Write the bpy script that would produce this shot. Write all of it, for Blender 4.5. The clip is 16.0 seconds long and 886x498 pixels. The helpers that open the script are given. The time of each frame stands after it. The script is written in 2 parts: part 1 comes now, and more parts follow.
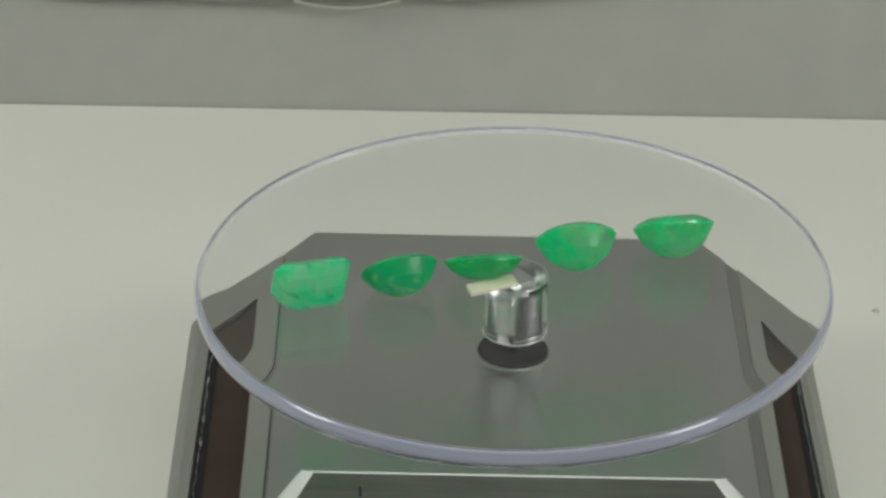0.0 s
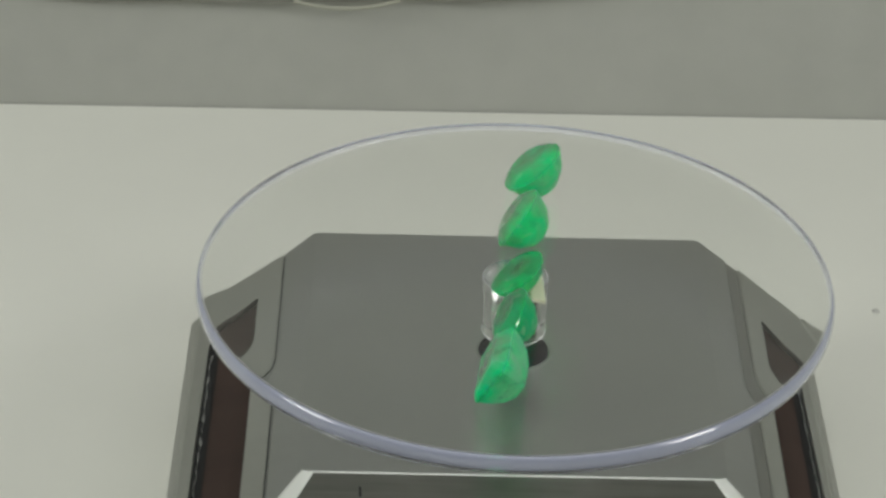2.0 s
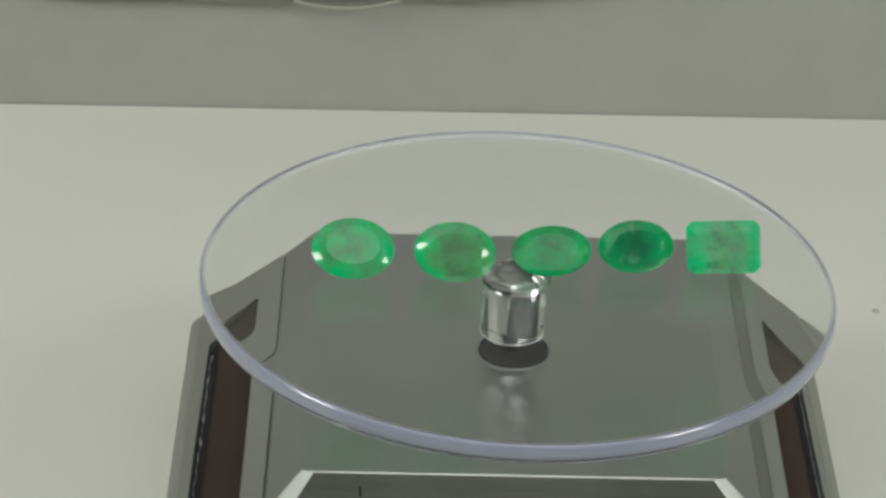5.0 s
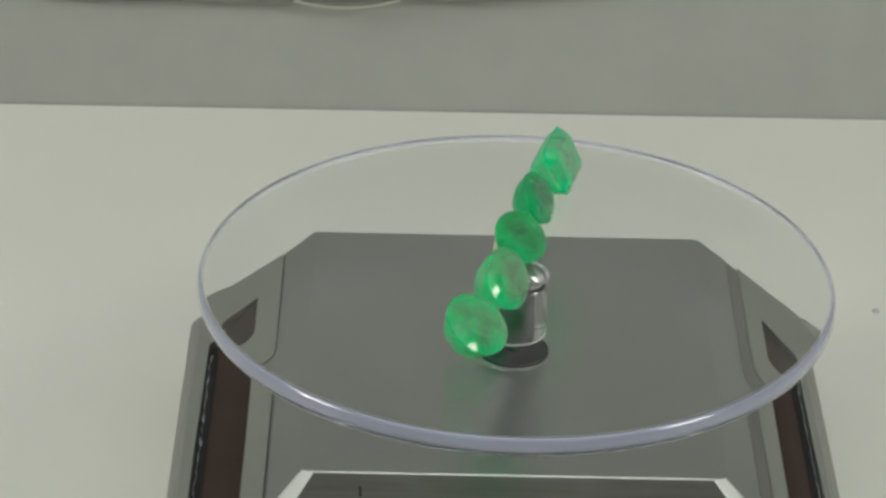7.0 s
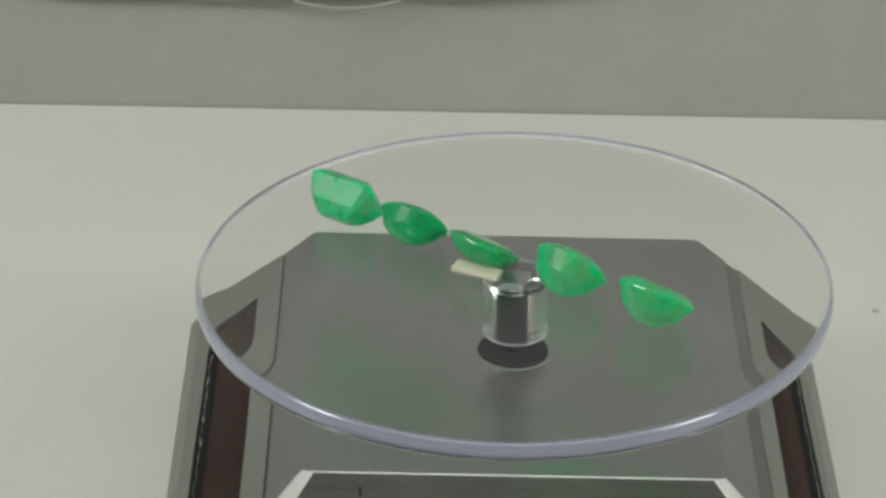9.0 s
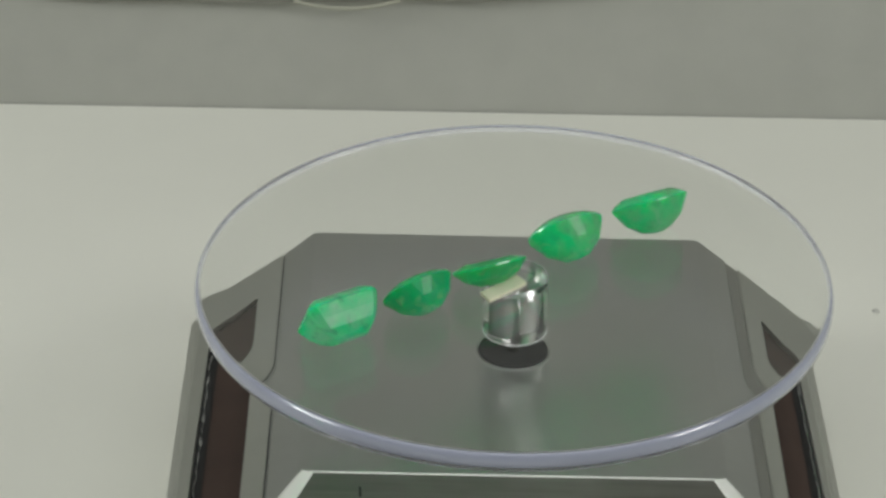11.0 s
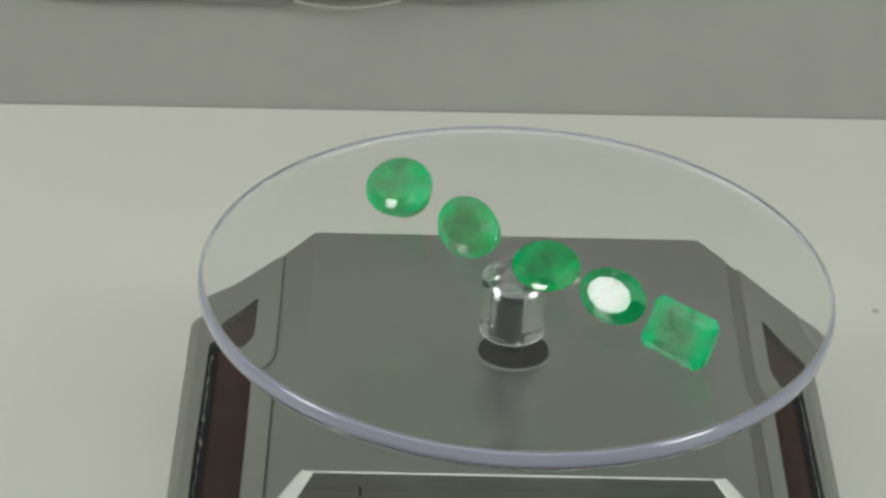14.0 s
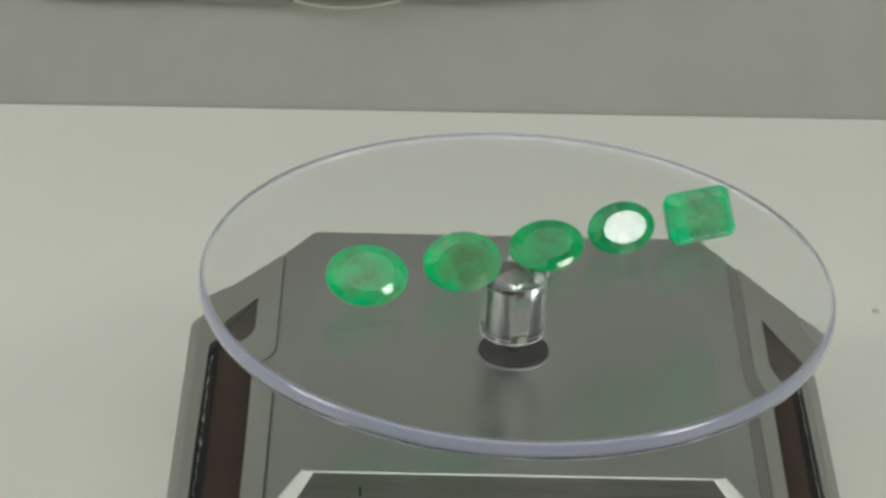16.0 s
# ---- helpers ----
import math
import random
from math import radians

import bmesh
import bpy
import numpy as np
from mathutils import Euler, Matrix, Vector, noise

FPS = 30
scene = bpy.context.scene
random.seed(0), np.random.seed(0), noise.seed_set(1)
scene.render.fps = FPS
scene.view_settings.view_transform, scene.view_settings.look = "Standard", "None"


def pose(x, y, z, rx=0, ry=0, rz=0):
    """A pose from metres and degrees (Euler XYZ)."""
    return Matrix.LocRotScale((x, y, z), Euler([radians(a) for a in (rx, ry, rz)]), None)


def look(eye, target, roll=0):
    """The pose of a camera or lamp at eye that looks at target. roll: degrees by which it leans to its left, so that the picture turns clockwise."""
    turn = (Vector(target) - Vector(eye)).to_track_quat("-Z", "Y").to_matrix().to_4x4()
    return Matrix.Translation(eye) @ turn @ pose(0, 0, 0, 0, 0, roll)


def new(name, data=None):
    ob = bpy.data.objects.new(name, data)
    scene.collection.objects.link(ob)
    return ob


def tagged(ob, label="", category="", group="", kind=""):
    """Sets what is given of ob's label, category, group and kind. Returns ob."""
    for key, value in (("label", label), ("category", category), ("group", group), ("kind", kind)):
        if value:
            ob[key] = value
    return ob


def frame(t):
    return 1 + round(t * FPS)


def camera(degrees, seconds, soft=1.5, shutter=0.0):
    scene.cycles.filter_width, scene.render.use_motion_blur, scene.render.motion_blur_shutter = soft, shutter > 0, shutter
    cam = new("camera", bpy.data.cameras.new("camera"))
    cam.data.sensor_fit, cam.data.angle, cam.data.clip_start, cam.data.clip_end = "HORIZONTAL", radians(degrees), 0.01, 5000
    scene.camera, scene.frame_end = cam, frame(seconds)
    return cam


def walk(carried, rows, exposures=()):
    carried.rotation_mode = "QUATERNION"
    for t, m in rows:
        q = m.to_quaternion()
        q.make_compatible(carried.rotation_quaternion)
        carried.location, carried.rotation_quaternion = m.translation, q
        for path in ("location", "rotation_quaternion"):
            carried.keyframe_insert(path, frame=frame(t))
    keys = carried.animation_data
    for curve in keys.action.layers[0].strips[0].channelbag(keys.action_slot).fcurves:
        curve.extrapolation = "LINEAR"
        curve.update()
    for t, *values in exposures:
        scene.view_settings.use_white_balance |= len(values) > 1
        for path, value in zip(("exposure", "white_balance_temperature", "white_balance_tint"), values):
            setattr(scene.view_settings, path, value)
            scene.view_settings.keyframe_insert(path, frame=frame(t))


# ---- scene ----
cam = camera(17.0, 16.0, soft=3.0)
H0 = 0.040                     # height of the plate's upper face over the table
EYE = (0.0, -0.40345, 0.23276 + H0)
AIM = (-0.01168, 0.00513, 0.00076 + H0)
walk(cam, [(0.0, look(EYE, AIM, 1.558)), (16.0, look(EYE, AIM, 1.558))])

# ---- light ----
world = bpy.data.worlds.new("room_air")
scene.world = world
world.use_nodes = True
world.node_tree.nodes["Background"].inputs[0].default_value = (0.9, 0.95, 1.0, 1)
world.node_tree.nodes["Background"].inputs[1].default_value = 0.05
scene.view_settings.exposure = 0.0


def area_lamp(name, eye, target, sx, sy, watts, colour):
    data = bpy.data.lights.new(name, "AREA")
    data.shape, data.size, data.size_y, data.energy, data.color = "RECTANGLE", sx, sy, watts, colour
    ob = new(name, data)
    ob.matrix_world = look(eye, target)
    return ob


area_lamp("lamp_west", (-0.59, -0.205, 0.04 + 0.325), (0, 0, 0.04), 0.2, 0.2, 1.5, (0.965, 0.98, 0.955))
area_lamp("lamp_east", (0.565, -0.29, 0.04 + 0.325), (0, 0, 0.04), 0.2, 0.2, 1.5, (0.965, 0.98, 0.955))
# Broad overhead fill added for the room's ambient light, not a known fitting.
area_lamp("overhead_fill", (0.0, -0.5, 1.55), (0, -0.3, 0), 2.4, 2.2, 15.3, (0.962, 0.99, 0.97))


# ---- materials ----
def material(name, colour, rough=0.5, metal=0.0, scale=200.0, vary=0.06, bump=0.0, bump_scale=None, **extra):
    """A surface with variation at two scales, in object space."""
    m = bpy.data.materials.new(name)
    m.use_nodes = True
    nt = m.node_tree
    b = nt.nodes["Principled BSDF"]
    tc = nt.nodes.new("ShaderNodeTexCoord")
    n1 = nt.nodes.new("ShaderNodeTexNoise")
    n1.inputs["Scale"].default_value, n1.inputs["Detail"].default_value = scale, 6
    n2 = nt.nodes.new("ShaderNodeTexNoise")
    n2.inputs["Scale"].default_value, n2.inputs["Detail"].default_value = scale * 0.11, 2
    stretch = extra.pop("stretch", None)
    src = tc.outputs["Object"]
    if stretch:
        mp = nt.nodes.new("ShaderNodeMapping")
        mp.inputs["Scale"].default_value = stretch
        nt.links.new(src, mp.inputs[0])
        src = mp.outputs[0]
    nt.links.new(src, n1.inputs["Vector"])
    nt.links.new(tc.outputs["Object"], n2.inputs["Vector"])
    add = nt.nodes.new("ShaderNodeMath")
    add.operation = "ADD"
    nt.links.new(n1.outputs["Fac"], add.inputs[0])
    nt.links.new(n2.outputs["Fac"], add.inputs[1])
    ramp = nt.nodes.new("ShaderNodeMapRange")
    ramp.inputs["From Min"].default_value, ramp.inputs["From Max"].default_value = 0.6, 1.4
    ramp.inputs["To Min"].default_value, ramp.inputs["To Max"].default_value = 1 - vary, 1 + vary
    nt.links.new(add.outputs[0], ramp.inputs["Value"])
    mul = nt.nodes.new("ShaderNodeVectorMath")
    mul.operation = "SCALE"
    mul.inputs[0].default_value = colour
    nt.links.new(ramp.outputs[0], mul.inputs["Scale"])
    nt.links.new(mul.outputs[0], b.inputs["Base Color"])
    b.inputs["Roughness"].default_value, b.inputs["Metallic"].default_value = rough, metal
    for key, value in extra.items():
        b.inputs[key.replace("_", " ")].default_value = value
    if bump:
        bn = nt.nodes.new("ShaderNodeBump")
        bn.inputs["Strength"].default_value, bn.inputs["Distance"].default_value = bump, 0.0003
        n3 = nt.nodes.new("ShaderNodeTexNoise")
        n3.inputs["Scale"].default_value, n3.inputs["Detail"].default_value = bump_scale or scale * 2, 4
        nt.links.new(src, n3.inputs["Vector"])
        nt.links.new(n3.outputs["Fac"], bn.inputs["Height"])
        nt.links.new(bn.outputs[0], b.inputs["Normal"])
    return m


def glass(name, colour, rough=0.0, ior=1.49):
    m = bpy.data.materials.new(name)
    m.use_nodes = True
    nt = m.node_tree
    g = nt.nodes.new("ShaderNodeBsdfGlass")
    g.inputs["Color"].default_value = (*colour, 1)
    g.inputs["Roughness"].default_value, g.inputs["IOR"].default_value = rough, ior
    nt.links.new(g.outputs[0], nt.nodes["Material Output"].inputs["Surface"])
    return m


def gemstone(name, deep, milky, seed, dark=0.0, cloud=0.5, half=6.0, rough=0.06, coat=0.55, coat_rough=0.025):
    """Included emerald: polished skin, edge glow painted as vivid green outside, a cloudier paler heart, veils and
    specks.
    """
    m = bpy.data.materials.new(name)
    m.use_nodes = True
    nt = m.node_tree
    b = nt.nodes["Principled BSDF"]

    def node(kind, **values):
        n = nt.nodes.new("ShaderNode" + kind)
        for key, value in values.items():
            n.inputs[key.replace("_", " ")].default_value = value
        return n
    tc = node("TexCoord")
    mp = node("Mapping", Location=(seed * 0.37, seed * 0.11, seed * 0.23))
    nt.links.new(tc.outputs["Object"], mp.inputs[0])
    n1 = node("TexNoise", Scale=210, Detail=6, Distortion=0.3)
    n2 = node("TexNoise", Scale=520, Detail=5)
    n3 = node("TexNoise", Scale=420, Detail=3, Distortion=0.8)
    for n in (n1, n2, n3):
        nt.links.new(mp.outputs[0], n.inputs["Vector"])
    # edge glow put into the colour: from the paler heart outwards to vivid green
    length = nt.nodes.new("ShaderNodeVectorMath")
    length.operation = "LENGTH"
    nt.links.new(tc.outputs["Object"], length.inputs[0])
    edge_glow = node("MapRange", From_Min=half * 0.22 / 1e3, From_Max=half * 0.85 / 1e3, To_Min=0.85, To_Max=0.0)
    nt.links.new(length.outputs["Value"], edge_glow.inputs["Value"])
    veil = node("MapRange", From_Min=0.34, From_Max=0.68, To_Min=-0.32, To_Max=0.38)
    nt.links.new(n1.outputs["Fac"], veil.inputs["Value"])
    add = nt.nodes.new("ShaderNodeMath")
    add.use_clamp = True
    nt.links.new(edge_glow.outputs[0], add.inputs[0])
    nt.links.new(veil.outputs[0], add.inputs[1])
    mix = node("Mix")
    mix.data_type = "RGBA"
    mix.inputs["A"].default_value, mix.inputs["B"].default_value = (*deep, 1), (*milky, 1)
    nt.links.new(add.outputs[0], mix.inputs["Factor"])
    # pale fissures, also painted in for sparkle, and dark specks
    fissure_sparkle = node("MapRange", From_Min=0.58, From_Max=0.76, To_Max=0.45)
    nt.links.new(n3.outputs["Fac"], fissure_sparkle.inputs["Value"])
    mixf = node("Mix")
    mixf.data_type = "RGBA"
    mixf.inputs["B"].default_value = (0.55, 0.92, 0.66, 1)
    nt.links.new(fissure_sparkle.outputs[0], mixf.inputs["Factor"])
    nt.links.new(mix.outputs["Result"], mixf.inputs["A"])
    sp = node("MapRange", From_Min=0.56, From_Max=0.72, To_Max=dark)
    nt.links.new(n2.outputs["Fac"], sp.inputs["Value"])
    mix2 = node("Mix")
    mix2.data_type = "RGBA"
    mix2.inputs["B"].default_value = (0.01, 0.12, 0.06, 1)
    nt.links.new(sp.outputs[0], mix2.inputs["Factor"])
    nt.links.new(mixf.outputs["Result"], mix2.inputs["A"])
    nt.links.new(mix2.outputs["Result"], b.inputs["Base Color"])
    trans = node("MapRange", To_Min=max(0.0, 1 - cloud - 0.2), To_Max=min(0.92, 1 - cloud + 0.18))
    nt.links.new(add.outputs[0], trans.inputs["Value"])
    nt.links.new(trans.outputs[0], b.inputs["Transmission Weight"])
    b.inputs["Roughness"].default_value = rough
    b.inputs["IOR"].default_value = 1.57
    b.inputs["Coat Weight"].default_value = coat
    b.inputs["Coat Roughness"].default_value = coat_rough
    b.inputs["Coat IOR"].default_value = 1.52
    b.inputs["Specular IOR Level"].default_value = 0.15
    bump = node("Bump", Strength=0.05, Distance=0.0002)
    nt.links.new(n1.outputs["Fac"], bump.inputs["Height"])
    nt.links.new(bump.outputs[0], b.inputs["Normal"])
    b.inputs["Subsurface Weight"].default_value = 1.0
    b.inputs["Subsurface Radius"].default_value = (0.25, 1.0, 0.45)
    b.inputs["Subsurface Scale"].default_value = 0.0035
    return m


M_TABLE = material("white_laminate", (0.74, 0.74, 0.67), 0.5, scale=60, vary=0.015, bump=0.05, bump_scale=900)
M_WALL = material("grey_paint", (0.42, 0.425, 0.385), 0.8, scale=90, vary=0.07, bump=0.1, bump_scale=300)
M_ROOM = material("room_paint", (0.24, 0.24, 0.235), 0.8, scale=6, vary=0.03)
M_FLOOR = material("floor_covering", (0.3, 0.29, 0.27), 0.6, scale=8, vary=0.08)
M_CLOTH = material("pale_cloth", (0.38, 0.38, 0.31), 0.9, scale=200, vary=0.06)
M_HEM = material("grey_cloth", (0.30, 0.30, 0.27), 0.9, scale=300, vary=0.15)
M_STEEL = material("satin_steel", (0.53, 0.54, 0.525), 0.34, 1.0, scale=500, vary=0.03, bump=0.02, bump_scale=1500)
M_FRAME = material("satin_frame", (0.60, 0.61, 0.57), 0.36, 1.0, scale=500, vary=0.03)
M_LIP = material("bright_frame_lip", (0.78, 0.79, 0.75), 0.3, 1.0, scale=500, vary=0.04)
# Half-diffuse near-white: the chamfers' highlight is put into the colour.
M_EDGE = material("whitened_edge", (0.95, 0.96, 0.91), 0.36, 0.5, scale=300, vary=0.05)
M_BRUSH = material("dark_brushed_steel", (0.27, 0.268, 0.245), 0.42, 1.0, scale=700, vary=0.25, stretch=(0.06, 1, 1))
# Darker steel: the shade of the groove's sloping face is put into the colour.
M_GROOVE = material("shaded_groove_steel", (0.40, 0.40, 0.375), 0.4, 1.0, scale=600, vary=0.12, stretch=(1, 0.06, 1))
M_CELL = material("brown_solar_cell", (0.040, 0.025, 0.020), 0.4, scale=120, vary=0.25, Specular_IOR_Level=0.25)
M_BLACK = material("black_rubber", (0.012, 0.012, 0.014), 0.7, scale=300, vary=0.2, Specular_IOR_Level=0.05)
M_BEAD = material("silvery_sealant", (0.5, 0.5, 0.5), 0.16, 0.9, scale=900, vary=0.8)
M_GAP = material("black_recess", (0.01, 0.01, 0.01), 0.6, scale=300, vary=0.2)
M_CORE = material("dark_core", (0.012, 0.012, 0.014), 0.6, scale=500, vary=0.2, Specular_IOR_Level=0.02)
M_PAPER = material("cream_foam", (0.80, 0.78, 0.58), 0.8, scale=700, vary=0.05, bump=0.1)
M_DUST = material("grey_dust", (0.48, 0.48, 0.44), 0.9, scale=900, vary=0.2)
M_ACRYL = glass("clear_acrylic", (0.985, 0.99, 0.985))
# Light guided inside the acrylic is painted on the rim as diffuse lavender.
RIM = dict(scale=300, vary=0.03, Coat_Weight=1.0, Coat_Roughness=0.08, Coat_IOR=1.5, IOR=1.49)
M_RIM = material("lavender_guided_light", (0.65, 0.69, 0.87), 0.2, Transmission_Weight=0.48, **RIM)
# A fainter share of that painted light for the undercut and top shoulder.
M_UNDERCUT = material("clear_acrylic_undercut", (0.80, 0.81, 0.86), 0.15, Transmission_Weight=0.8, **RIM)
# Diffuse white for the rings that paint the post's edge highlights.
M_HIGHLIGHT = material("highlight_white", (0.82, 0.84, 0.83), 0.35, scale=900, vary=0.05)
# A tenth of diffuse white stands in for light lost in the post's top.
M_POST_END = material("lightened_post_end", (0.93, 0.94, 0.94), 0.05, scale=900, vary=0.05, Transmission_Weight=0.9, IOR=1.49)
M_POST = glass("clear_post", (0.99, 0.995, 0.99))


# ---- mesh helpers ----
def mesh_of(name, bm, mats, smooth=False, tidy=True):
    me = bpy.data.meshes.new(name)
    if tidy:
        bmesh.ops.recalc_face_normals(bm, faces=bm.faces)
    bm.to_mesh(me)
    bm.free()
    for m in (mats if isinstance(mats, (list, tuple)) else [mats]):
        me.materials.append(m)
    for f in me.polygons:
        f.use_smooth = smooth
    return me


def part(name, bm, mat, parent=None, label="", smooth=False, tidy=True):
    ob = new(name, mesh_of(name, bm, mat, smooth, tidy))
    ob.parent = parent
    return tagged(ob, label)


def prism(poly, z0, z1, bevel=0.0, bm=None, flare=0.0):
    """An upright prism over a polygon in mm; flare widens its foot."""
    bm = bm or bmesh.new()
    cx, cy = sum(q[0] for q in poly) / len(poly), sum(q[1] for q in poly) / len(poly)
    low = []
    for x, y in poly:
        d = math.hypot(x - cx, y - cy)
        low.append(bm.verts.new(((x + flare * (x - cx) / d) / 1e3, (y + flare * (y - cy) / d) / 1e3, z0 / 1e3)))
    top = [bm.verts.new((x / 1e3, y / 1e3, z1 / 1e3)) for x, y in poly]
    n = len(poly)
    cap = bm.faces.new(top)
    bm.faces.new(low[::-1])
    for i in range(n):
        bm.faces.new((low[i], low[(i + 1) % n], top[(i + 1) % n], top[i]))
    if bevel:
        edges = list(cap.edges) + [e for e in bm.edges if {v in low for v in e.verts} == {True, False}]
        bmesh.ops.bevel(bm, geom=edges, offset=bevel / 1e3, segments=2, affect="EDGES", clamp_overlap=True)
    return bm


def lathe(profile, sides=96, mat_of=None):
    """A turned solid from (radius, z) in mm, closed on the axis where the radius is 0."""
    bm = bmesh.new()
    rings = []
    for r, z in profile:
        if r == 0:
            rings.append([bm.verts.new((0, 0, z / 1e3))])
        else:
            rings.append([bm.verts.new((r / 1e3 * math.cos(2 * math.pi * k / sides), r / 1e3 * math.sin(2 * math.pi * k / sides), z / 1e3)) for k in range(sides)])
    for j, (a, b) in enumerate(zip(rings, rings[1:])):
        for k in range(sides):
            k2 = (k + 1) % sides
            vs = [a[k % len(a)], a[k2 % len(a)], b[k2 % len(b)], b[k % len(b)]]
            f = bm.faces.new(list(dict.fromkeys(vs)))
            if mat_of:
                f.material_index = mat_of(j)
    return bm


def box(x0, y0, z0, x1, y1, z1, bevel=0.0):
    return prism([(x0 * 1e3, y0 * 1e3), (x1 * 1e3, y0 * 1e3), (x1 * 1e3, y1 * 1e3), (x0 * 1e3, y1 * 1e3)], z0 * 1e3, z1 * 1e3, bevel * 1e3)


# ---- room ----
TURN = 2.4                     # the wall, the table and the turntable's base stand turned by this
FLOOR = -0.74


def build_room():
    frame_m = pose(0, 0, 0, 0, 0, 2.75)
    for name, b, mat, label in (
            ("wall_north", (-1.6, 0.1343, FLOOR, 1.6, 0.2335, 1.66), M_WALL, "matt grey painted wall behind the table"),
            ("wall_south", (-1.6, -2.4, FLOOR, 1.6, -2.3, 1.66), M_ROOM, "plain pale wall of the room"),
            ("wall_west", (-1.7, -2.4, FLOOR, -1.6, 0.2335, 1.66), M_ROOM, "plain pale wall of the room"),
            ("wall_east", (1.6, -2.4, FLOOR, 1.7, 0.2335, 1.66), M_ROOM, "plain pale wall of the room"),
            ("floor", (-1.7, -2.4, FLOOR - 0.1, 1.7, 0.2335, FLOOR), M_FLOOR, "plain brownish grey room floor"),
            ("ceiling", (-1.7, -2.4, 1.66, 1.7, 0.2335, 1.76), M_ROOM, "plain pale room ceiling")):
        ob = part(name, box(*b), mat, None, label)
        ob.matrix_world = frame_m
        tagged(ob, category=name.split("_")[0], kind="structure")


def build_table():
    table = tagged(new("table"), "white laminate table standing against the grey wall", "table")
    table.matrix_world = pose(0, 0, 0, 0, 0, 2.75)
    part("tabletop", box(-0.8, -0.62, -0.025, 0.8, 0.1341, 0.0, 0.0002), M_TABLE, table)
    for x in (-0.76, 0.72):
        for y in (-0.58, 0.07):
            part("leg", box(x, y, FLOOR, x + 0.04, y + 0.04, -0.025, 0.002), M_FRAME, table, "square steel leg")


def build_turntable():
    """The solar turntable: a steel base with solar cells, and the turning plate on its post."""
    table = tagged(new("solar_turntable"), "steel display turntable with solar cells and clear round plate", "turntable")
    table.matrix_world = pose(-0.0004, 0, 0, 0, 0, TURN)
    T = (H0 - 0.0162) * 1e3
    out = [(-32, 37), (32.3, 37), (48.4, 11), (48.4, -52), (36, -66), (-36, -66), (-51.3, -52), (-51.3, 11)]
    part("base_body", prism(out[::-1], 0, T - 2.6, 0.0, flare=0.3), M_FRAME, table, "grey metal base body with sloping sides")
    # cover with a flat middle and gently falling wings
    bm = bmesh.new()
    P = {"a": (-32.6, 36.9, T), "b": (32.6, 36.9, T), "c": (32.0, -32.9, T), "d": (-32.0, -32.9, T),
         "e": (-37.2, 30.6, T - 0.62), "f": (36.9, 31.2, T - 0.62), "g": (36.9, -46.5, T - 0.62), "h": (-37.2, -46.5, T - 0.62)}
    V = {k: bm.verts.new([c / 1e3 for c in v]) for k, v in P.items()}
    for f in ("dcba", "aehd", "bcgf"):
        bm.faces.new([V[k] for k in f])
    loop = "aehdcgfb"
    L = {k: bm.verts.new((P[k][0] / 1e3, P[k][1] / 1e3, (T - 2.6) / 1e3)) for k in loop}
    for k, k2 in zip(loop, loop[1:] + loop[0]):
        bm.faces.new((V[k], V[k2], L[k2], L[k]))
    bm.faces.new([L[k] for k in loop])
    bmesh.ops.recalc_face_normals(bm, faces=bm.faces)
    rim = [e for e in bm.edges if all(v.co.z > (T - 1.0) / 1e3 for v in e.verts) and any(abs(f.normal.z) < 0.5 for f in e.link_faces)]
    bmesh.ops.bevel(bm, geom=rim, offset=0.0003, segments=2, affect="EDGES")
    part("cover", bm, M_STEEL, table, "satin steel cover plate")
    # side frames round the solar cells
    left = [(-37.4, 30.0), (-37.4, -60), (-40.8, -60), (-40.8, 15.9), (-48.4, 3.6), (-48.4, -60), (-50.2, -60), (-50.2, 12.6)]
    right = [(38.7, 28.2), (47.4, 13.0), (47.4, -60), (46.35, -60), (46.35, -1.2), (41.0, 12.4), (41.0, -60), (38.7, -60)]
    for q in (left, right):
        part("side_frame", prism(q, T - 2.6, T - 0.42, 0.2), M_FRAME, table)
    # black floor strips stand in for the shade deep in the gaps
    for q in ([(-46.65, 6.2), (-48.35, 3.4), (-48.35, -60), (-46.65, -60)], [(44.75, 2.5), (44.75, -60), (46.3, -60), (46.3, -1.3)]):
        part("gap_shade", prism(q, T - 2.6, T - 1.9), M_GAP, table, "black strip that paints the gap beside the cell dark")
    for q in ([(-50.2, 12.9), (-50.2, -60), (-51.6, -60), (-51.6, 10.4)], [(47.4, 13.2), (48.7, 10.4), (48.7, -60), (47.4, -60)]):
        part("outer_lip", prism(q, T - 3.4, T - 0.36, 0.35), M_LIP, table, "rounded grey metal lip")
    # silvery sealant left along the outer side of each cell
    for x0, phase in ((-47.8, 0.0), (45.9, 2.0)):
        bm = bmesh.new()
        last = None
        for i in range(64):
            y = -60 + i * 0.98
            x = x0 + 0.28 * noise.noise((y * 0.35, phase, 0))
            w = max(0.03, 0.1 + 0.34 * noise.noise((y * 0.45, phase, 5)))
            now = [bm.verts.new(((x + w * math.cos(q)) / 1e3, y / 1e3, (T - 1.5 + 0.9 * w * math.sin(q)) / 1e3)) for q in (math.pi, 2.3, 1.57, 0.8, 0)]
            if last:
                for k in range(4):
                    bm.faces.new((last[k], last[k + 1], now[k + 1], now[k]))
            last = now
        part("sealant_bead", bm, M_BEAD, table, "uneven glossy silvery sealant bead", True)
    part("solar_cell", prism([(-40.9, 15.6), (-46.6, 6.3), (-46.6, -60), (-40.9, -60)], T - 2.6, T - 1.5), M_CELL, table, "dark brown solar cell")
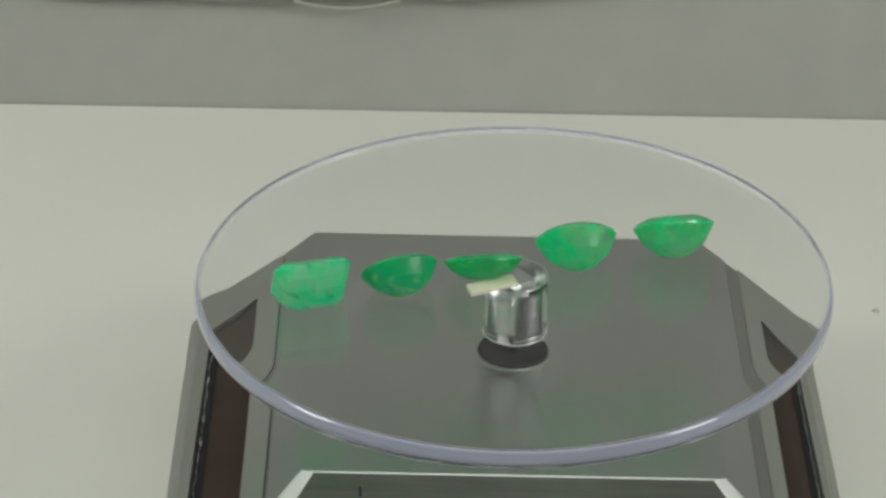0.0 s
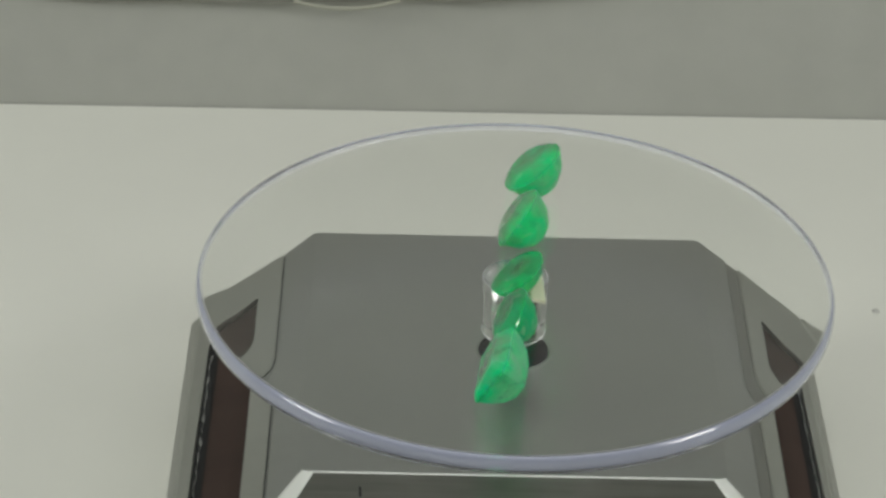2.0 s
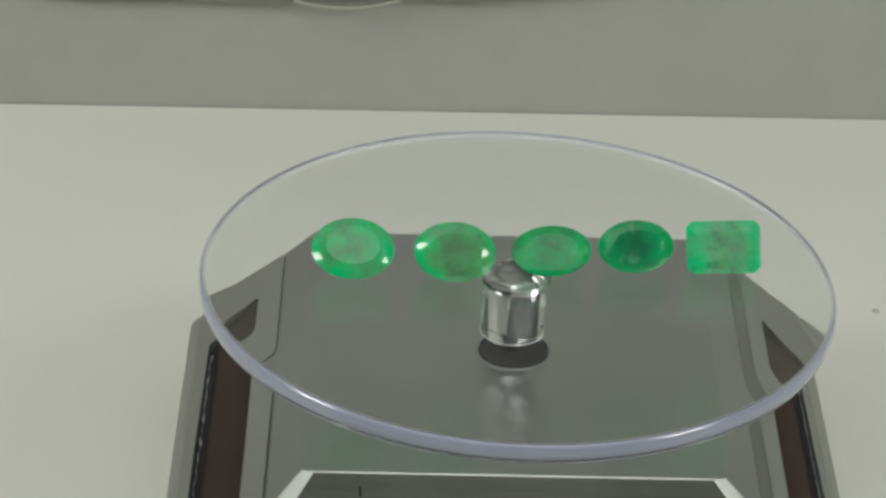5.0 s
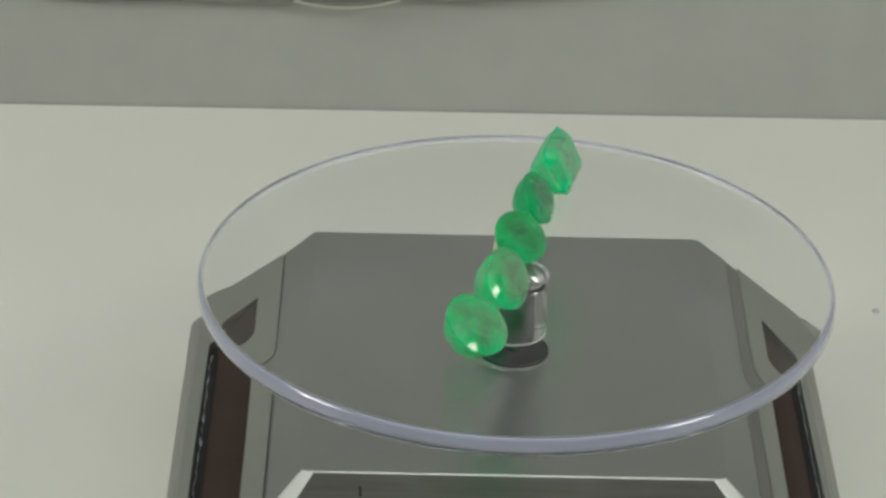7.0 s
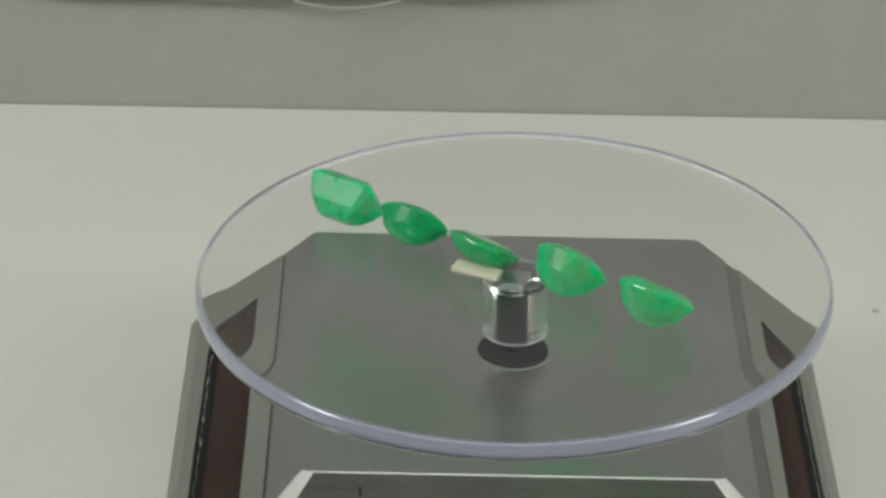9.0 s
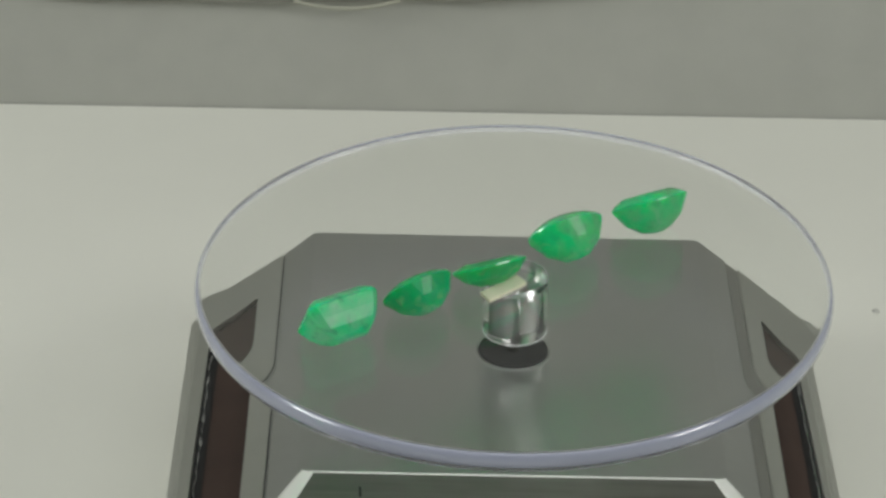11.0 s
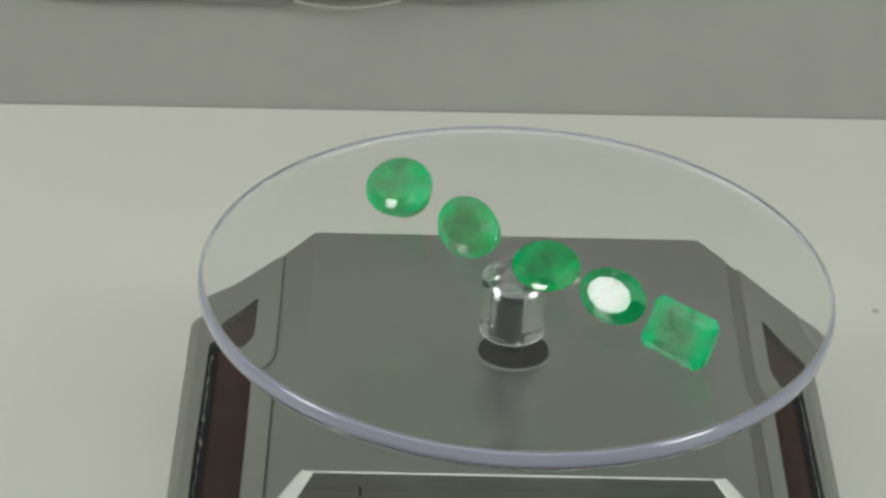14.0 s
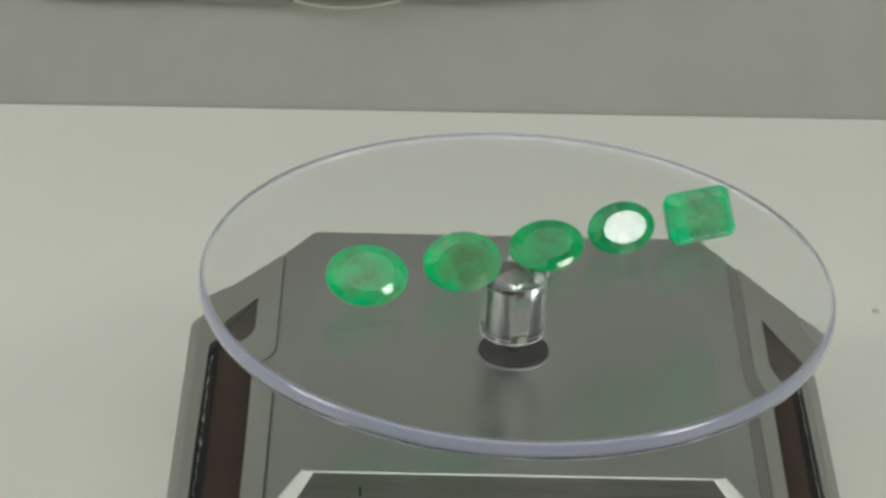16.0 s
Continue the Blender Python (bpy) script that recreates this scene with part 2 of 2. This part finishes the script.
    part("solar_cell", prism([(41.1, 12.2), (41.1, -60), (44.7, -60), (44.7, 2.6)], T - 2.6, T - 1.5), M_CELL, table, "dark brown solar cell")
    # black filler added to close the open groove and paint it dark
    part("groove_fill", prism([(-37.39, 29.6), (-37.39, -60), (-37.21, -60), (-37.21, 29.6)], T - 2.6, T - 0.8), M_GAP, table, "thin black filler added to keep the groove dark")
    # flat strip whose darker colour paints the shaded slope of the groove
    part("groove_strip", prism([(36.95, 30.6), (36.95, -60), (38.65, -60), (38.65, 28.0)], T - 2.6, T - 0.9), M_GROOVE, table, "flat brushed strip darkened like the groove's shaded slope")
    # front recess with polished chamfers, their highlight painted as near-white colour
    part("front_panel", prism([(-31.2, -33.1), (-37, -47.6), (-37, -64), (37, -64), (37, -47.6), (31.2, -33.1)], T - 2.6, T - 0.14), M_BRUSH, table, "dark brushed steel front panel")

    def rounded_edge(p, q, w0, w1, h):
        """A low bead from p to q, half as wide as w0 and w1, that stands h over its line."""
        bm = bmesh.new()
        p, q = Vector(p), Vector(q)
        side = (q - p).cross(Vector((0, 0, 1))).normalized()
        rows = []
        for k in range(25):
            u = k / 24
            c, w = p.lerp(q, u), w0 + (w1 - w0) * u
            end = min(1.0, 9 * u + 0.15, 9 * (1 - u) + 0.15) ** 0.5
            rows.append([bm.verts.new((c + side * w * math.cos(a) + Vector((0, 0, h * end * math.sin(a) - 0.02))) / 1e3) for a in (math.pi * j / 10 for j in range(11))])
        for m, n in zip(rows, rows[1:]):
            for j in range(10):
                bm.faces.new((m[j], m[j + 1], n[j + 1], n[j]))
        return bm
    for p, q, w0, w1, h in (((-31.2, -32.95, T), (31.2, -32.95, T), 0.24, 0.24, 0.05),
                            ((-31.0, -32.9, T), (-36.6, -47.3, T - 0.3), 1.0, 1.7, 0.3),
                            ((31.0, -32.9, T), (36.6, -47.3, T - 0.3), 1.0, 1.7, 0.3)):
        part("chamfer", rounded_edge(p, q, w0, w1, h), M_EDGE, table, "polished steel edge, its highlight painted near-white", True)
    part("scuff", prism([(-23.2, -36.4), (-22.9, -36.5), (-22.7, -38.9), (-23.1, -39.2)], T - 0.14, T - 0.12), M_GAP, table, "small dark scuff mark")
    hub = part("hub", lathe([(0, T + 0.05), (4.6, T + 0.05), (5.3, T + 0.35), (5.5, T + 0.3), (5.6, T - 0.2), (0, T - 0.2)], 64), M_BLACK, table, "glossy black rubber hub", True)
    hub.location = (0.0005, -0.0002, 0)
    # added ring, shaped to catch the glints of the recess round the hub
    glint_ring = part("hub_glint_ring", lathe([(5.62, T - 0.1), (5.64, T + 0.01), (5.8, T + 0.03), (6.0, T + 0.025), (6.3, T - 0.02), (6.3, T - 0.1), (5.62, T - 0.1)], 96), M_STEEL, table, "low satin steel ring added to catch glints round the hub", True)
    glint_ring.location = (0.0005, -0.0002, 0)
    spindle = part("spindle", lathe([(0, T), (1.1, T), (1.1, T + 4.4), (0, T + 4.4)], 24), M_BLACK, table, "thin black spindle", True)
    spindle.location = (0.0004, 0, 0)
    # turning plate, its own origin on the axis at the upper face; both faces thin out towards the beaded edge
    R, t, sag, ring, socket = 49.1, 3.6, 0.15, 4.2, -1.3
    ease = [k / 12 for k in range(13)]
    upper = [(0, 0), (R - ring - 0.3, 0)] + [(R - ring + ring * u, -sag * u * u) for u in ease]
    lower = [(R - ring + ring * u, -t + sag * u * u) for u in ease[::-1]] + [(R - ring - 0.3, -t), (6.0, -t), (5.22, -t), (5.22, socket), (0, socket)]
    mid, half = -t / 2, t / 2 - sag
    bulge = [(R + 1.0 * math.sin(q) ** 0.9, mid + half * math.cos(q)) for q in (math.pi * k / 20 for k in range(1, 20))]
    prof = upper + bulge + lower
    first, last = len(upper) - 1, len(upper) + len(bulge) - 1
    plate = part("plate", lathe(prof, 256, lambda j: 0 if j < first or j > last else 2 if j > last - 8 or j < first + 2 else 1), [M_ACRYL, M_RIM, M_UNDERCUT], table, "clear round acrylic plate, guided light painted lavender on its rim", True)
    for f in plate.data.polygons:
        f.use_smooth = f.center.xy.length > 0.0059 or f.center.z > -0.0001
    plate.visible_shadow = False
    for v in plate.data.vertices:
        v.co.x += 0.00038
        v.co.y += 0.00011

    def square(h):
        return [(h * math.sqrt(2) * math.cos(radians(q)), h * math.sqrt(2) * math.sin(radians(q))) for q in (85, 175, 265, 355)]

    # clear cylinder with a square blind hole from below
    top, foot, roof = socket - 0.06, -12.6, socket - 0.6
    bm = bmesh.new()
    sides = 128
    outer = []
    for r, z in ((4.8, top), (5.02, top - 0.1), (5.15, top - 0.34), (5.15, -12.32), (5.08, -12.5), (4.95, foot)):
        outer.append([bm.verts.new((r / 1e3 * math.cos(2 * math.pi * k / sides), r / 1e3 * math.sin(2 * math.pi * k / sides), z / 1e3)) for k in range(sides)])
    for p, q in zip(outer, outer[1:]):
        for k in range(sides):
            bm.faces.new((p[k], q[k], q[(k + 1) % sides], p[(k + 1) % sides])).smooth = True
    bm.faces.new(outer[0])
    low = [bm.verts.new((x / 1e3, y / 1e3, foot / 1e3)) for x, y in square(2.27)]
    high = [bm.verts.new((x / 1e3, y / 1e3, roof / 1e3)) for x, y in square(2.27)]
    bm.faces.new(high)
    for k in range(4):
        bm.faces.new((low[k], high[k], high[(k + 1) % 4], low[(k + 1) % 4]))
    # the foot's face runs from the hole's corners out to the rim, in four sectors
    rim = outer[-1]
    corner = [min(range(sides), key=lambda i: (rim[i].co.xy - v.co.xy.normalized() * 0.00495).length) for v in low]
    for k in range(4):
        i, j = corner[k], corner[(k + 1) % 4]
        arc = [rim[m % sides] for m in range(i, (j if j > i else j + sides) + 1)]
        bm.faces.new([low[(k + 1) % 4], low[k]] + arc)
    bmesh.ops.recalc_face_normals(bm, faces=bm.faces[:])
    flags = [f.smooth for f in bm.faces]
    ends = [all(v.co.z > (top - 0.36) / 1e3 for v in f.verts) for f in bm.faces]
    post = part("post", bm, [M_POST, M_POST_END], plate, "clear acrylic cylinder with a square hole", False, False)
    for f, flag, end in zip(post.data.polygons, flags, ends):
        f.use_smooth, f.material_index = flag, int(end)
    post.visible_shadow = False
    # thin white rings painted as highlights along the cylinder's edges
    for z, r in ((top - 0.12, 5.04), (-12.28, 5.16), (-12.52, 5.06)):
        bm = lathe([(r, z), (r + 0.05, z - 0.035), (r, z - 0.07), (r - 0.04, z - 0.035), (r, z)], 96)
        bmesh.ops.remove_doubles(bm, verts=bm.verts[:], dist=1e-7)
        part("edge_highlight", bm, M_HIGHLIGHT, plate, "white ring drawn as the highlight on the cylinder's edge", True)
    part("square_core", prism(square(2.16), -12.5, roof - 0.12, 0.1), M_CORE, plate, "dark square core in the cylinder's hole")
    part("core_cap", prism(square(2.1), roof - 0.11, roof - 0.05), M_FRAME, plate, "satin steel cap on the core")
    return plate, table


# ---- gems ----
def oval_gem(a, b, depth, facets=20):
    """A mixed-cut oval: table, two crown rings, girdle, two pavilion rings and a short keel, in mm."""
    bm = bmesh.new()

    def ring(k, z, half=0.0):
        return [bm.verts.new((a * k * math.cos(2 * math.pi * (i + half) / facets) / 1e3, b * k * math.sin(2 * math.pi * (i + half) / facets) / 1e3, z / 1e3)) for i in range(facets)]
    crown = 0.28 * depth
    for i in range(12):
        bm.verts.new((a * 0.66 * math.cos(2 * math.pi * (i + 0.5) / 12) / 1e3, b * 0.63 * math.sin(2 * math.pi * (i + 0.5) / 12) / 1e3, crown / 1e3))
    ring(0.84, crown * 0.60, 0.0)
    for k, z, turn in ((1.0, 0.16, 0.5), (1.0, -0.16, 0.5), (0.74, -0.58 * depth, 0.0), (0.40, -0.90 * depth, 0.5)):
        ring(k, z, turn)
    for end in (1, -1):
        bm.verts.new((end * a * 0.14 / 1e3, 0, -depth / 1e3))
    bmesh.ops.convex_hull(bm, input=bm.verts[:])
    for v in [v for v in bm.verts if not v.link_faces]:
        bm.verts.remove(v)
    bmesh.ops.dissolve_limit(bm, angle_limit=radians(2.0), verts=bm.verts[:], edges=bm.edges[:])
    bmesh.ops.bevel(bm, geom=bm.edges[:], offset=0.00005, segments=1, affect="EDGES", clamp_overlap=True)
    return bm


def step_gem(a, b, depth, cut=0.24):
    """An emerald cut: an oblong with clipped corners in steps."""
    bm = bmesh.new()

    def ring(k, z):
        x, y, c = a - (1 - k) * b, b * k, cut * b * max(k, 0.3)
        for px, py in ((x, y - c), (x - c, y), (-x + c, y), (-x, y - c), (-x, -y + c), (-x + c, -y), (x - c, -y), (x, -y + c)):
            bm.verts.new((px / 1e3, py / 1e3, (z + (0.10 * py if k < 0.7 and z > 0 else 0)) / 1e3))
    crown = 0.28 * depth
    for k, z in ((0.60, crown), (0.82, crown * 0.66), (1.0, 0.18), (1.0, -0.18), (0.84, -0.40 * depth), (0.62, -0.72 * depth), (0.34, -0.95 * depth), (0.14, -depth)):
        ring(k, z)
    bmesh.ops.convex_hull(bm, input=bm.verts[:])
    for v in [v for v in bm.verts if not v.link_faces]:
        bm.verts.remove(v)
    bmesh.ops.dissolve_limit(bm, angle_limit=radians(2.0), verts=bm.verts[:], edges=bm.edges[:])
    bmesh.ops.bevel(bm, geom=bm.edges[:], offset=0.00005, segments=1, affect="EDGES", clamp_overlap=True)
    return bm


GEMS = [  # half length, half width, depth; heading, tilt, roll; place on the plate (mm)
    ("oval", 6.49, 5.27, 5.07, 11.4, 35.4, 0.5, -24.54, -8.08, 4.69, "pale mottled green oval emerald lying tilted on the plate"),
    ("oval", 6.47, 4.76, 5.31, 8.9, 56.0, 2.9, -9.18, -3.87, 4.24, "cloudy green oval emerald leaning on its pavilion"),
    ("oval", 6.34, 4.53, 3.17, 19.0, 31.6, -5.0, 5.07, 2.32, 3.41, "deep green oval emerald propped on a cream strip"),
    ("oval", 6.12, 4.21, 4.39, 20.9, 56.8, 0.2, 17.81, 6.71, 3.86, "dark green narrow oval emerald with large flat table"),
    ("step", 5.96, 4.18, 5.09, 18.7, 58.8, -0.5, 31.25, 10.21, 4.06, "pale green oblong emerald with clipped corners and dark specks"),
]
GEM_TINTS = [((0.004, 0.80, 0.29), (0.37, 0.69, 0.41), 3, 0.25, 0.42, 7.4), ((0.006, 0.78, 0.28), (0.44, 0.70, 0.43), 11, 0.25, 0.42, 7.4),
             ((0.001, 0.64, 0.20), (0.04, 0.56, 0.21), 5, 0.3, 0.40, 6.0), ((0.001, 0.56, 0.20), (0.05, 0.48, 0.23), 7, 0.25, 0.40, 5.8),
             ((0.006, 0.82, 0.34), (0.50, 0.84, 0.58), 13, 0.5, 0.44, 7.6)]


def build_gems():
    made = []
    for (cut, a, b, d, head, tilt, roll, x, y, z, label), tint in zip(GEMS, GEM_TINTS):
        bm = oval_gem(a, b, d) if cut == "oval" else step_gem(a, b, d)
        # a polished crown over a duller, worn pavilion
        deep, milky, seed, dark, cloud, half = tint
        mats = [gemstone("emerald_crown", *tint), gemstone("emerald_pavilion", deep, milky, seed, dark, cloud, half, 0.36, 0.06, 0.3)]
        ob = part("emerald", bm, mats, None, label)
        tagged(ob, category="gemstone", group="row of emeralds")
        for f in ob.data.polygons:
            f.material_index = 1 if f.center.z < -0.0001 else 0
        local = Matrix.Translation((x / 1e3, y / 1e3, z / 1e3)) @ Euler((0, 0, radians(head))).to_matrix().to_4x4() \
            @ Matrix.Rotation(radians(tilt), 4, "X") @ Matrix.Rotation(radians(roll), 4, "Y")
        made.append((ob, local))
    return made


def build_strip():
    bm = prism([(-4.0, -1.6), (3.9, -1.65), (4.05, 0.75), (-3.9, 0.8)], 0.0, 0.62, 0.08)
    ob = part("foam_strip", bm, M_PAPER, None, "small cream foam strip tilted under the middle emerald")
    tagged(ob, category="strip")
    return ob, pose(0.0033, 0.0053, 0.00015, -10, 0, 28)


def build_clutter():
    bm = bmesh.new()
    bmesh.ops.create_icosphere(bm, subdivisions=2, radius=0.0007)
    for v in bm.verts:
        v.co *= 1 + 0.3 * noise.noise(v.co * 2000)
        v.co.z = max(v.co.z * 0.5, -0.0001)
    dust = part("dust_speck", bm, M_DUST, None, "tiny grey dust speck on the white table")
    dust.location = (0.0654, 0.0605, 0.0001)
    tagged(dust, category="dust")


def build_hanging():
    """A dark hem that hangs on the wall, and a pale cord in a shallow loop over it."""
    bm = bmesh.new()
    rows = []
    for i in range(121):
        x = -96 + i * 1.6
        low = 23.6 + 0.021 * (x + 74) + min(8, 0.0016 * max(0, -60 - x) ** 2) + min(14, 0.004 * max(0, x + 6) ** 2) + 0.7 * noise.noise((x * 0.09, 0.3, 0)) + 0.3 * noise.noise((x * 0.3, 1.3, 0))
        fold = 0.5 * noise.noise((x * 0.12, 4.0, 0))
        rows.append([bm.verts.new((x / 1e3, (134.9 + dy) / 1e3, z / 1e3)) for dy, z in
                     # above the hem the cloth is extended, unseen, to darken the plate's reflections
                     ((0, low + 0.2), (-1.6 - fold, low), (-2.4 - fold, low + 0.5), (-2.6 - fold, low + 3), (-2.4, 210), (0, 210))])
    for a, b in zip(rows, rows[1:]):
        for k in range(5):
            bm.faces.new((a[k], a[k + 1], b[k + 1], b[k]))
    hem = part("cloth_hem", bm, M_HEM, None, "dark grey cloth hem on the wall, extended up unseen to darken reflections", True)
    hem.matrix_world = pose(0, -0.0006, 0, 0, 0, 2.75)
    tagged(hem, category="cloth")
    bm = bmesh.new()
    last = None
    for i in range(33):
        u = i / 16 - 1
        c = Vector((-29.3 + 10.5 * u, 131.0, 24.25 + 1.7 * u * u + 0.25 * u))
        now = [bm.verts.new((c + Vector((0, 0.42 * math.cos(q), 0.42 * math.sin(q)))) / 1e3) for q in [k * math.pi / 4 for k in range(8)]]
        if last:
            for k in range(8):
                bm.faces.new((last[k], last[(k + 1) % 8], now[(k + 1) % 8], now[k]))
        last = now
    cord = part("cord", bm, M_CLOTH, None, "pale thin cord looped on the dark cloth hem", True)
    cord.matrix_world = pose(0, -0.0006, 0, 0, 0, 2.75)
    tagged(cord, category="cord")


build_room()
build_hanging()
build_table()
PLATE, TURNTABLE = build_turntable()
STONES = build_gems()
STRIP = build_strip()
build_clutter()


# ---- turning ----
def plate_pose(t):
    """The plate turns evenly and wobbles, as it sits a little askew on its post."""
    a = 178.571 + 34.4521 * t
    tilt = Matrix.Rotation(radians(-0.776), 4, "X") @ Matrix.Rotation(radians(1.334), 4, "Y")
    return Matrix.Translation((0, 0, H0)) @ Matrix.Rotation(radians(a), 4, "Z") @ tilt


def motions():
    times = [0.2 * i for i in range(81)]
    home = TURNTABLE.matrix_world.inverted()
    walk(PLATE, [(t, home @ plate_pose(t)) for t in times])
    for ob, local in STONES + [STRIP]:
        walk(ob, [(t, plate_pose(t) @ local) for t in times])


motions()
